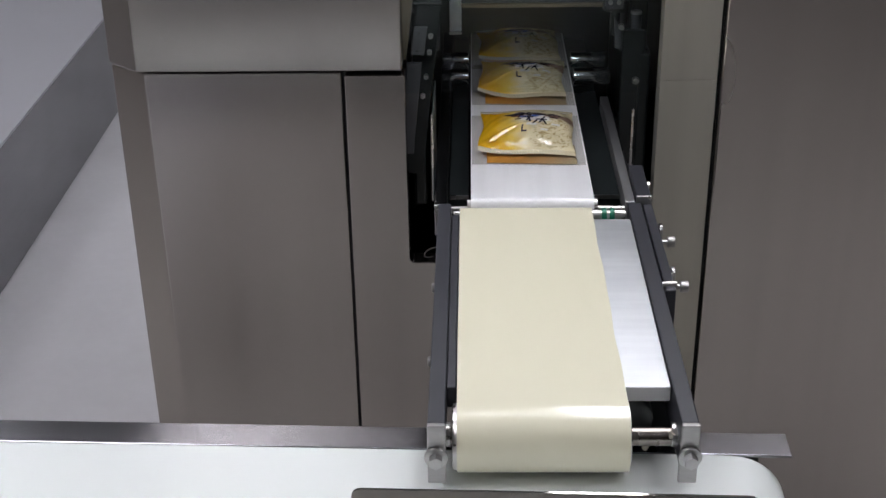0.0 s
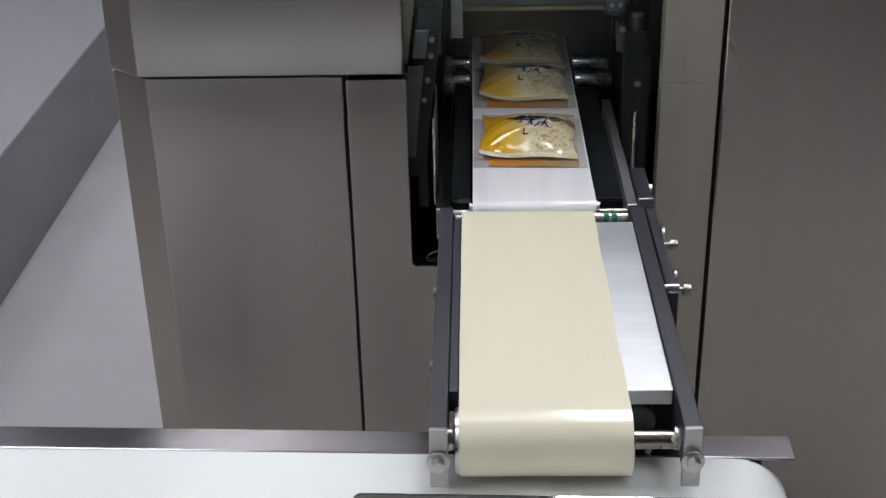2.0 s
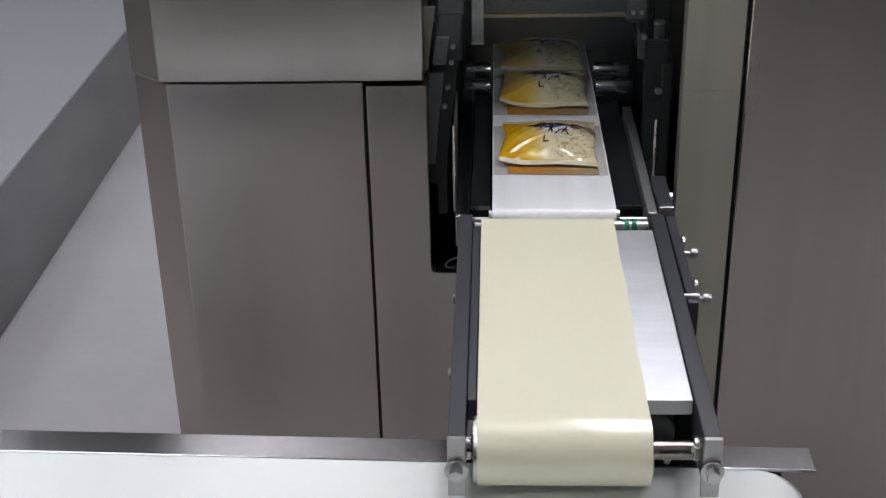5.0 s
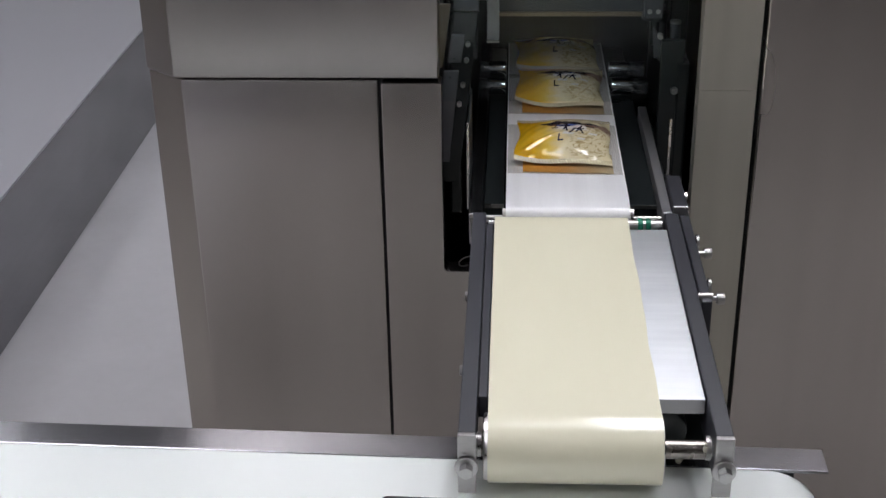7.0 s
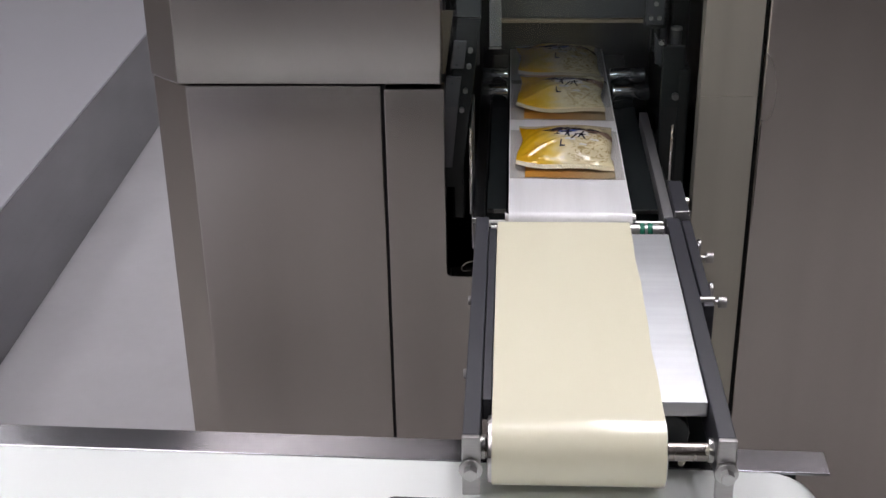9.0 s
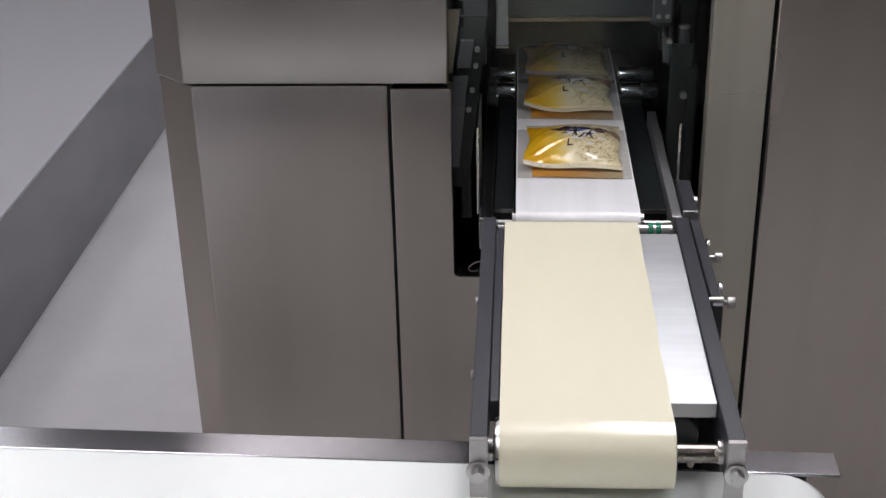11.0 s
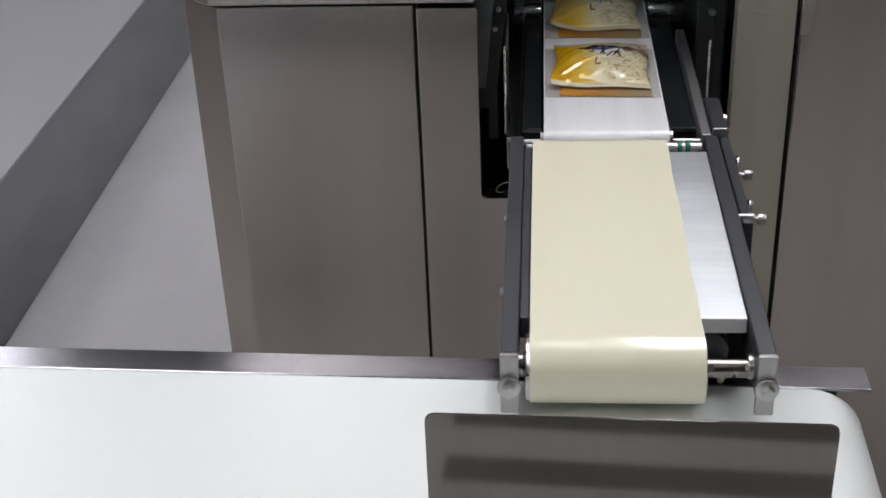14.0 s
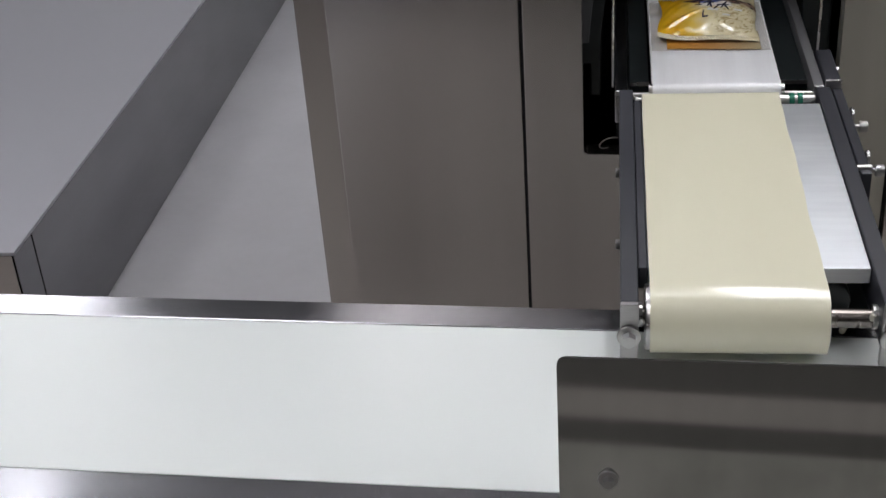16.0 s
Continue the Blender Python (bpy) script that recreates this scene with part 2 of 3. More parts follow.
# ---- hall ----
def room():
    x0, x1, y0, y1, z1 = -3.2, 4.0, -4.5, 5.5, 3.3
    tagged(part("floor", box(x0, x1, y0, y1, -0.1, 0.0), FLOOR), "light grey smooth hall floor with faint stains", "floor", kind="structure")
    tagged(part("ceiling", box(x0, x1, y0, y1, z1, z1 + 0.1), CEIL), "plain pale hall ceiling", "ceiling", kind="structure")
    # south and west walls are unseen; their dark tone tempers what the steel reflects
    for n, b in (("wall_north", (x0, x1, y1, y1 + 0.15, 0, z1)), ("wall_south", (x0, x1, y0 - 0.15, y0, 0, z1)),
                 ("wall_west", (x0 - 0.15, x0, y0, y1, 0, z1)), ("wall_east", (x1, x1 + 0.15, y0, y1, 0, z1))):
        tagged(part(n, box(*b), DARK_WALL if n in ("wall_west", "wall_south") else WALL), "plain unseen hall wall, darkened to tone the steel's reflections" if n in ("wall_west", "wall_south") else "plain pale painted hall wall", "wall", kind="structure")
    # all out of view; lights at negative y are added fill for roller and doors
    panels = [(x - 0.40, x + 0.40, y - h, y + h, LAMP) for x, y, h in ((-2.6, 1.32, 0.15), (-1.25, 1.32, 0.15), (2.2, 1.32, 0.15), (-1.3, 0.55, 0.17), (1.9, 0.55, 0.17), (-2.5, -2.0, 0.13), (-1.05, -2.0, 0.13), (-1.2, -0.85, 0.17), (1.25, -1.2, 0.17))]
    panels += [(x - 0.16, x + 0.16, 3.32, 3.48, LAMP_DIM) for x in (0.6, 1.8)]
    panels += [(-2.84, -2.69, 3.35, 4.15, LAMP), (-2.59, -2.45, 3.35, 4.15, LAMP), (-2.32, -2.18, 2.35, 2.75, LAMP)]
    panels.append((-0.10, 0.145, 0.50, 1.30, LAMP_DIM))
    panels.append((0.19, 0.50, 0.30, 2.70, LAMP))
    for xa, xb, ya, yb, glow in panels:
        lamp = thing("ceiling_light", ((xa + xb) / 2, (ya + yb) / 2, z1), "unseen white rectangular ceiling light with a bright diffuser", "ceiling light", "ceiling lights of the hall")
        part("frame", box(xa - 0.02, xb + 0.02, ya - 0.02, yb + 0.02, z1 - 0.04, z1 - 0.002, 0.004), WALL, lamp)
        part("diffuser", box(xa, xb, ya, yb, z1 - 0.048, z1 - 0.0405), glow, lamp, "glowing white diffuser")
    # unseen mats, added only for the bands reflected in the stop plate
    for ya, yb, stuff in ((-1.433, -1.362, DARK_MAT), (-2.35, -1.532, DARK_MAT), (-1.36, -0.60, GREY_MAT)):
        tagged(part("reflected_mat", box(-0.34, 0.60, ya, yb, 0.0082, 0.014, 0.002), stuff), "unseen grey mat added for the mottled tone reflected in the stop plate" if stuff is GREY_MAT else "unseen dark mat added for the dark bands reflected in the stop plate", "floor mat", "mats before the conveyor")
    # hidden floor covering, added to set the tone the steel doors mirror
    runner = box(-0.92, 3.8, -4.45, 1.055, 0.0005, 0.008, 0.002)
    box(-3.15, -0.9205, -0.30, 1.055, 0.0005, 0.008, 0.002, runner)
    tagged(part("carpet", runner, MAT), "unseen grey-brown carpet added for the tone reflected in the steel panels", "carpet", kind="structure")


room()

# ---- packaging machine ----
YF = 0.662


def machine():
    m = thing("packaging_machine", (-0.15, YF, 0), "brushed stainless steel packaging machine with an open outlet", "packaging machine")
    # lower cabinet with its bevelled corner
    part("lower_door", prism([(-0.502, YF), (-0.247, YF), (-0.247, YF + 0.03), (-0.50, YF + 0.03), (-0.543, YF + 0.066), (-0.543, 1.5), (-0.554, 1.5), (-0.554, YF + 0.040)], 0.06, 1.0165, 0.0015), STEEL, m)
    part("plinth", box(-0.53, 1.30, YF + 0.06, 1.6, 0.0, 0.06), BLACK, m)
    # narrow panel beside and below the outlet
    r = 0.008
    pts = [(-0.243, 0.06), (0.1625, 0.06), (0.1625, 0.740), (-0.165 + r, 0.740)]
    pts += [(-0.165 + r - r * math.sin(a), 0.740 + r - r * math.cos(a)) for a in (0.4, 0.8, 1.2)] + [(-0.165, 0.740 + r), (-0.165, 1.012), (-0.243, 1.012)]
    bm = bmesh.new()
    f = bm.faces.new([bm.verts.new((x, YF, z)) for x, z in pts])
    out = bmesh.ops.extrude_face_region(bm, geom=[f])
    bmesh.ops.translate(bm, vec=(0, 0.03, 0), verts=[v for v in out["geom"] if isinstance(v, bmesh.types.BMVert)])
    bmesh.ops.bevel(bm, geom=list(bm.edges), offset=0.0012, segments=2, affect="EDGES", profile=0.5)
    part("outlet_panel", bm, STEEL, m)
    # the strip's brighter reflection is put into a lighter steel colour
    part("edge_strip", box(0.1635, 0.2365, YF, YF + 0.03, 0.06, 1.003, 0.0006), STEEL_STRIP, m, "lighter satin steel edge strip, its brighter reflection put into the tone")
    part("edge_strip", box(0.1635, 0.2365, YF, YF + 0.03, 1.00325, 1.50, 0.0006), STEEL_STRIP, m, "lighter satin steel edge strip, its brighter reflection put into the tone")
    # upper housing, a little proud of the cabinet, with the same bevelled corner
    part("upper_housing", prism([(-0.511, YF - 0.004), (-0.168, YF - 0.004), (-0.168, YF + 0.05), (-0.50, YF + 0.05), (-0.546, YF + 0.10), (-0.546, 1.5), (-0.556, 1.5), (-0.556, YF + 0.036)], 1.020, 1.50, 0.002, 0.017), STEEL, m)
    # door of the second cabinet
    part("side_door", box(0.2415, 1.30, YF - 0.006, YF + 0.03, 0.06, 1.50, 0.002), STEEL, m)
    part("top_cover", box(-0.55, -0.19, YF + 0.03, 1.6, 1.50, 1.515), STEEL, m)
    # unseen plate above the outlet, added to shade the packets inside
    part("outlet_shade", box(-0.189, 0.184, 0.73, 1.59, 1.47, 1.485), BLACK, m)
    part("top_cover", box(0.185, 1.30, YF + 0.03, 1.6, 1.50, 1.515), STEEL, m)
    part("back_cover", box(-0.55, 1.30, 1.59, 1.605, 0.06, 1.50), BLACK, m)
    part("side_cover", box(1.285, 1.30, YF + 0.03, 1.59, 0.06, 1.50), STEEL, m)
    # dark inner walls of the outlet
    part("inner_wall", box(-0.215, -0.190, YF + 0.031, 1.588, 0.5, 1.50), BLACK, m)
    part("inner_wall", box(0.185, 0.210, YF + 0.031, 1.588, 0.5, 1.50), BLACK, m)
    part("inner_floor", box(-0.190, 0.185, YF + 0.031, 1.588, 0.5, 0.52), BLACK, m)
    part("seam_gasket", box(-0.2485, -0.2415, YF + 0.012, YF + 0.028, 0.06, 1.015), BLACK, m)
    part("seam_gasket", box(0.236, 0.2412, YF + 0.012, YF + 0.028, 0.06, 1.50), BLACK, m)
    part("seam_gasket", box(-0.50, -0.17, YF + 0.008, YF + 0.028, 1.0168, 1.0195), BLACK, m)


machine()


def outlet_works():
    """What stands in the dark outlet: jaw, slides, cross rollers, cover pane."""
    jaw = thing("sealing_jaw", (0, 0.87, 1.04), "dark grey sealing jaw raised on two steel rods", "sealing jaw")
    part("jaw_plate", box(-0.108, 0.112, 0.86, 0.90, 1.047, 1.19, 0.002), GREY_JAW, jaw)
    part("jaw_edge", box(-0.108, 0.112, 0.858, 0.902, 1.041, 1.0465, 0.001), TAN, jaw, "pale worn lower edge")
    part("jaw_head", box(-0.13, 0.13, 0.89, 0.95, 1.195, 1.25, 0.003), GREY_JAW, jaw)
    for x in (-0.030, 0.030):
        part("lift_rod", rod((x, 0.853, 1.12), (x, 0.853, 1.46), 0.0042), CHROME, jaw, smooth=True)
        part("rod_end", rod((x, 0.853, 1.112), (x, 0.853, 1.122), 0.0075, bevel=0.002), CHROME, jaw, smooth=True)
    for side, x in ((-1, -0.150), (1, 0.150)):
        col = thing("jaw_slide", (x, 0.9, 0.93), "black slotted slide plate beside the feed belt", "machine slide", "slides beside the feed belt")
        part("slide_plate", box(x - 0.008, x + 0.008, 0.72, 1.35, 0.80, 1.02, 0.003), BLACK, col)
        part("slide_block", box(x - 0.012, x + 0.012, 0.80, 0.86, 0.98, 1.10, 0.003), BLACK, col)
        part("slide_block", box(x - 0.014, x + 0.008, 0.95, 1.00, 0.99, 1.16, 0.003), BLACK, col)
        part("slide_bar", box(x - 0.010, x + 0.006, 0.7325, 0.739, 0.93, 1.0225, 0.002), DARK, col)
        part("guide_post", rod((x - side * 0.022, 0.80, 1.0), (x - side * 0.022, 0.80, 1.45), 0.006), DARK, col, smooth=True)
        for k in range(5):
            y = 0.75 + 0.055 * k
            part("slide_bolt", rod((x - side * 0.008, y, 0.992 - 0.03 * (k % 2)), (x - side * 0.013, y, 0.992 - 0.03 * (k % 2)), 0.0045, n=6), END_STEEL, col)
    for y, z in ((0.882, 0.930), (0.950, 0.932)):
        r = thing("cross_roller", (0, y, z), "bright turned steel roller across the feed belt", "roller", "cross rollers")
        for a, b in ((-0.122, -0.083), (0.069, 0.122)):
            part("roller_end", rod((a, y, z), (b, y, z), 0.012, bevel=0.002), POLISHED, r, smooth=True)
    for side, x in ((-1, -0.142), (1, 0.118)):
        sp = thing("pressure_spring", (x, 0.80, 1.065), "black pressure spring on a guide pin", "spring", "springs in the outlet")
        bm = bmesh.new()
        pts = [Vector((x + 0.013 * math.cos(k * 0.6), 0.80 + 0.013 * math.sin(k * 0.6), 1.070 + 0.0009 * k)) for k in range(70)]
        for p, q in zip(pts, pts[1:]):
            rod(p, q, 0.0022, bm, 6)
        part("coil", bm, DARK, sp, smooth=True)
        part("pin", rod((x, 0.80, 1.02), (x, 0.80, 1.30), 0.006), BLACK, sp, smooth=True)
        part("seat", rod((x, 0.80, 1.055), (x, 0.80, 1.068), 0.018, bevel=0.002), BLACK, sp, smooth=True)
    arm = thing("jaw_lever", (-0.15, 0.72, 0.98), "dark grey lever plates beside the outlet", "lever")
    part("lever_plate", plate([(-0.159, 1.024), (-0.141, 1.024), (-0.136, 1.061), (-0.153, 1.061)], 0.708, 0.7155), LEVER, arm, "upper grey lever plate")
    part("lever_plate", plate([(-0.171, 0.883), (-0.158, 0.883), (-0.150, 0.960), (-0.144, 1.012), (-0.164, 1.012)], 0.708, 0.7155), LEVER, arm, "long grey lever plate")
    part("lever_web", plate([(-0.174, 0.850), (-0.146, 0.850), (-0.118, 1.090), (-0.149, 1.090)], 0.7165, 0.728), BLACK, arm)
    part("lever_head", box(-0.150, -0.118, 0.7165, 0.728, 1.0915, 1.17, 0.001), GREY_JAW, arm)
    part("lever_edge", plate([(-0.173, 1.014), (-0.1655, 1.014), (-0.154, 1.10), (-0.168, 1.10)], 0.7165, 0.7215), TAN, arm, "tan side of the lever")
    for x, z in ((-0.132, 1.048), (-0.134, 1.026), (-0.139, 0.992), (-0.144, 0.965)):
        part("lever_bolt", rod((x, 0.7163, z), (x, 0.709, z), 0.0036, n=6, bevel=0.0005), BOLT, arm, "pale hexagon screw")
    for x, z in ((-0.147, 1.054), (-0.150, 1.030), (-0.156, 1.004)):
        part("dowel_pin", rod((x, 0.7085, z), (x, 0.7072, z), 0.0013, n=10), BLACK, arm)
    strap = thing("hanging_strap", (-0.10, 0.80, 1.06), "grey metal strap hanging beside the sealing jaw", "strap")
    part("strap", box(-0.109, -0.092, 0.798, 0.8015, 1.026, 1.16, 0.0008), STEEL_RAIL, strap)
    part("fold", box(-0.109, -0.092, 0.7965, 0.7975, 1.0225, 1.0255), CHROME, strap, "bright folded lower edge")
    lock = thing("guide_bracket", (0.135, 0.72, 0.98), "dark bracket with a bright screw beside the outlet", "bracket")
    part("bracket_plate", box(0.120, 0.150, 0.722, 0.732, 0.86, 1.05, 0.002), BLACK, lock)
    part("bracket_post", rod((0.139, 0.745, 1.020), (0.139, 0.745, 1.066), 0.0068, n=24), GREY_JAW, lock, "grey round post", smooth=True)
    part("post_cap", rod((0.139, 0.745, 1.0662), (0.139, 0.745, 1.070), 0.0074, n=24, bevel=0.001), BOLT, lock, smooth=True)
    part("bracket_arm", plate([(0.112, 1.02), (0.124, 1.02), (0.118, 1.050), (0.110, 1.062)], 0.740, 0.746), GREY_JAW, lock)
    part("valve_block", box(0.098, 0.122, 0.742, 0.76, 1.073, 1.12, 0.002), GREY_JAW, lock)
    for x, z in ((0.104, 1.083), (0.115, 1.083), (0.110, 1.102)):
        part("block_screw", rod((x, 0.7418, z), (x, 0.7385, z), 0.0032, n=6), BOLT, lock)
    part("bracket_screw", rod((0.139, 0.7215, 0.983), (0.139, 0.713, 0.983), 0.005, n=6, bevel=0.0008), END_STEEL, lock)
    part("bracket_screw", rod((0.117, 0.7215, 1.057), (0.117, 0.715, 1.057), 0.004, n=6), CHROME, lock)
    bar = thing("cross_bar", (0, 0.83, 1.15), "grey steel bar across the outlet", "bar")
    part("bar", rod((-0.185, 0.83, 1.165), (0.18, 0.83, 1.165), 0.007), STEEL_RAIL, bar, smooth=True)
    pane = thing("cover_pane", (0, 0.70, 1.0), "clear acrylic cover pane standing in the outlet", "cover pane")
    ob = part("pane", box(-0.1885, 0.1835, 0.697, 0.700, 0.975, 1.46), ACRYLIC, pane, "clear acrylic sheet")
    ob.visible_shadow = False
    for x0, x1 in ((-0.1892, -0.1782), (0.1732, 0.1842)):
        part("pane_holder", box(x0, x1, 0.693, 0.6965, 0.95, 1.46, 0.001), BLACK, pane)
    back = thing("drive_housing", (0, 1.3, 0.53), "black drive housing behind the feed belt", "machine housing")
    part("housing", box(-0.185, 0.18, 1.10, 1.50, 0.521, 1.02, 0.006), BLACK, back)
    part("label_plate", box(-0.04, 0.02, 1.095, 1.099, 1.005, 1.018), WALL, back, "pale blank plate")


outlet_works()


# ---- feed belt inside the outlet ----
def feed_conveyor():
    c = thing("feed_conveyor", (0, 0.7, 0.86), "pale feed belt between black channels with bright guide bars", "conveyor")
    part("belt", loop_belt(-0.080, 0.065, ((0.462, 0.921, 0.011), (1.075, 0.921, 0.011)), 0.0015), FEED_BELT, c, "pale grey-white belt", smooth=True)
    part("nose_roller", rod((-0.084, 0.462, 0.921), (0.069, 0.462, 0.921), 0.0093), CHROME, c, smooth=True)
    part("bed", box(-0.079, 0.064, 0.48, 1.06, 0.915, 0.9295), BLACK, c)
    for x0, x1, side in ((-0.106, -0.083, -1), (0.069, 0.100, 1)):
        part("channel", box(x0, x1, 0.500, 1.30, 0.88, 0.915), BLACK, c, "black side channel")
        part("channel_lip", box(x0, x1, 0.497, 0.4995, 0.913, 0.9175), CHROME, c, "bright sheet edge")
        part("spacer_rod", rod((x0 - 0.003, 0.458, 0.918), (x1 + 0.003, 0.458, 0.918), 0.0042), CHROME, c, smooth=True)
    part("side_bar", box(-0.123, -0.108, 0.455, 1.30, 0.885, 0.926, 0.0015), STEEL_RAIL, c)
    part("bar_end", box(-0.123, -0.108, 0.452, 0.4545, 0.906, 0.926, 0.0008), CHROME, c)
    part("guide_bar", box(0.101, 0.1125, 0.452, 0.80, 0.905, 0.930, 0.001), SATIN, c, "bright flat guide bar")
    part("bracket", box(0.114, 0.131, 0.456, 0.545, 0.88, 0.9365, 0.0015), DARK, c)
    part("bracket_front", box(0.1135, 0.1315, 0.452, 0.4555, 0.915, 0.937, 0.0008), CHROME, c)
    part("guide_plate", box(-0.1255, -0.1238, 0.500, 0.62, 0.92, 1.02), BLACK, c)
    part("guide_edge", rod((-0.1255, 0.498, 0.912), (-0.1255, 0.498, 1.022), 0.0014, n=10), CHROME, c, "bright upright edge of a guide", smooth=True)
    part("guide_edge", rod((0.1165, 0.548, 0.925), (0.1165, 0.548, 1.008), 0.0014, n=10), CHROME, c, smooth=True)
    bm = bmesh.new()
    pts = [Vector((-0.119 - 0.024 * math.sin(u * 2.6), 0.61 + 0.02 * u, 0.778 + 0.012 * math.cos(u * 3.4))) for u in [i / 10 for i in range(11)]]
    for p, q in zip(pts, pts[1:]):
        rod(p, q, 0.0008, bm, 8)
    part("loose_wire", bm, END_STEEL, c, "thin bare loop of wire", smooth=True)
    for x0, x1 in ((-0.121, -0.110), (0.116, 0.129)):
        part("carrier", box(x0, x1, 0.47, YF + 0.2, 0.86, 0.88), BLACK, c)


feed_conveyor()


# ---- discharge conveyor ----
def discharge_conveyor():
    c = thing("discharge_conveyor", (0, 0.2, 0.86), "cream discharge belt between dark anodised side rails", "conveyor")
    part("belt", loop_belt(-0.0925, 0.060, ((0.026, 0.8985, 0.0320), (0.434, 0.921, 0.0095)), 0.0016, 60, 0.0006), BELT, c, "glossy cream-coloured belt", smooth=True)
    part("front_roller", rod((-0.0965, 0.026, 0.8985), (0.0615, 0.026, 0.8985), 0.0298, n=40, bevel=0.002), CHROME, c, smooth=True)
    part("shaft", rod((-0.102, 0.026, 0.8985), (0.103, 0.026, 0.8985), 0.0085, n=28), SHAFT, c, "steel roller shaft with brown reflections put into its tone", smooth=True)
    rear = part("rear_roller", rod((-0.100, 0.434, 0.921), (0.099, 0.434, 0.921), 0.0074, n=24), CHROME, c, smooth=True)
    for x in (0.0745, 0.0835):
        part("rubber_ring", rod((x - 0.003, 0.434, 0.921), (x + 0.003, 0.434, 0.921), 0.0088, n=24, bevel=0.001), GREEN, rear, "green rubber ring", smooth=True)
    part("inner_ledge", box(-0.1018, -0.0935, 0.062, 0.425, 0.905, 0.9275, 0.001), DARK, c)
    part("bed_plate", box(-0.0930, 0.1025, 0.062, 0.412, 0.9115, 0.9275, 0.0012), ALU, c, "bright milled aluminium bed plate")
    for s, x0, x1 in ((-1, -0.118, -0.1025), (1, 0.1035, 0.119)):
        part("side_rail", box(x0, x1, 0.002, 0.450, 0.885, 0.930, 0.0012), DARK, c, "dark anodised side rail")
        part("end_plate", box(x0 - 0.0004, x1 + 0.0004, -0.004, 0.0015, 0.869, 0.9305, 0.0012), END_STEEL, c, "brushed steel end block")
        part("shaft_collar", rod(((x1 if s < 0 else x0), 0.026, 0.9005), ((x1 + 0.004 if s < 0 else x0 - 0.004), 0.026, 0.9005), 0.011), CHROME, c, smooth=True)
        hex_bolt(c, ((x0 + x1) / 2 + s * 0.0004, -0.0042, 0.8985), (0, -1, 0), 0.0105)
        part("carrier_arm", box(x0 + 0.002, x1 - 0.002, 0.30, YF - 0.001, 0.862, 0.8845), BLACK, c)
    # three dark pieces added to fill the shaded gap under the bed plate
    part("gap_bar", box(-0.101, 0.102, 0.12, 0.15, 0.885, 0.911), DARK, c)
    part("gap_block", box(-0.088, 0.1185, 0.118, 0.40, 0.70, 0.8845, 0.002), BLACK, c, "black block added under the bed plate to darken the gap")
    part("gap_cylinder", rod((0.066, 0.072, 0.885), (0.066, 0.117, 0.885), 0.024, bevel=0.003), BLACK, c, smooth=True)
    bm = bmesh.new()
    pts = [Vector((0.080 + 0.020 * u, 0.050 - 0.02 * u + 0.012 * math.sin(u * 5), 0.868 + 0.04 * u * u)) for u in [i / 8 for i in range(9)]]
    for p, q in zip(pts, pts[1:]):
        rod(p, q, 0.0028, bm, 10)
    part("cable", bm, CABLE, c, "pale cable under the bed plate", smooth=True)
    part("clamp_plate", box(0.1215, 0.1325, 0.245, 0.53, 0.885, 0.9265, 0.0015), DARK, c, "dark clamping plate beside the rail")
    for y in (0.392, 0.288):
        part("disc", rod((0.1327, y, 0.922), (0.1365, y, 0.922), 0.0085, n=24, bevel=0.001), CHROME, c, smooth=True)
        knob(c, (0.1405, y - 0.0145, 0.915), (1, 0, 0), 0.0062, 0.009)
    part("clamp_bolt", rod((0.1327, 0.515, 0.922), (0.1375, 0.515, 0.922), 0.005, n=6, bevel=0.0008), CHROME, c)
    part("stud", rod((0.119, 0.257, 0.9265), (0.134, 0.257, 0.9265), 0.0038, n=14), CHROME, c, smooth=True)
    for k in (0, 2):
        part("rail_screw", rod((-0.1182, 0.30 - 0.075 * k, 0.900), (-0.1225, 0.30 - 0.075 * k, 0.900), 0.005, n=14, bevel=0.001), END_STEEL, c, smooth=True)


discharge_conveyor()


# ---- collecting conveyor, turned a little against the machine ----
TURN = Matrix.Translation((-0.1, 0.09, 0)) @ Matrix.Rotation(-0.032, 4, "Z") @ Matrix.Translation((0.1, -0.09, 0))
ZB = 0.856


def turned(bm):
    bmesh.ops.transform(bm, matrix=TURN, verts=bm.verts)
    return bm


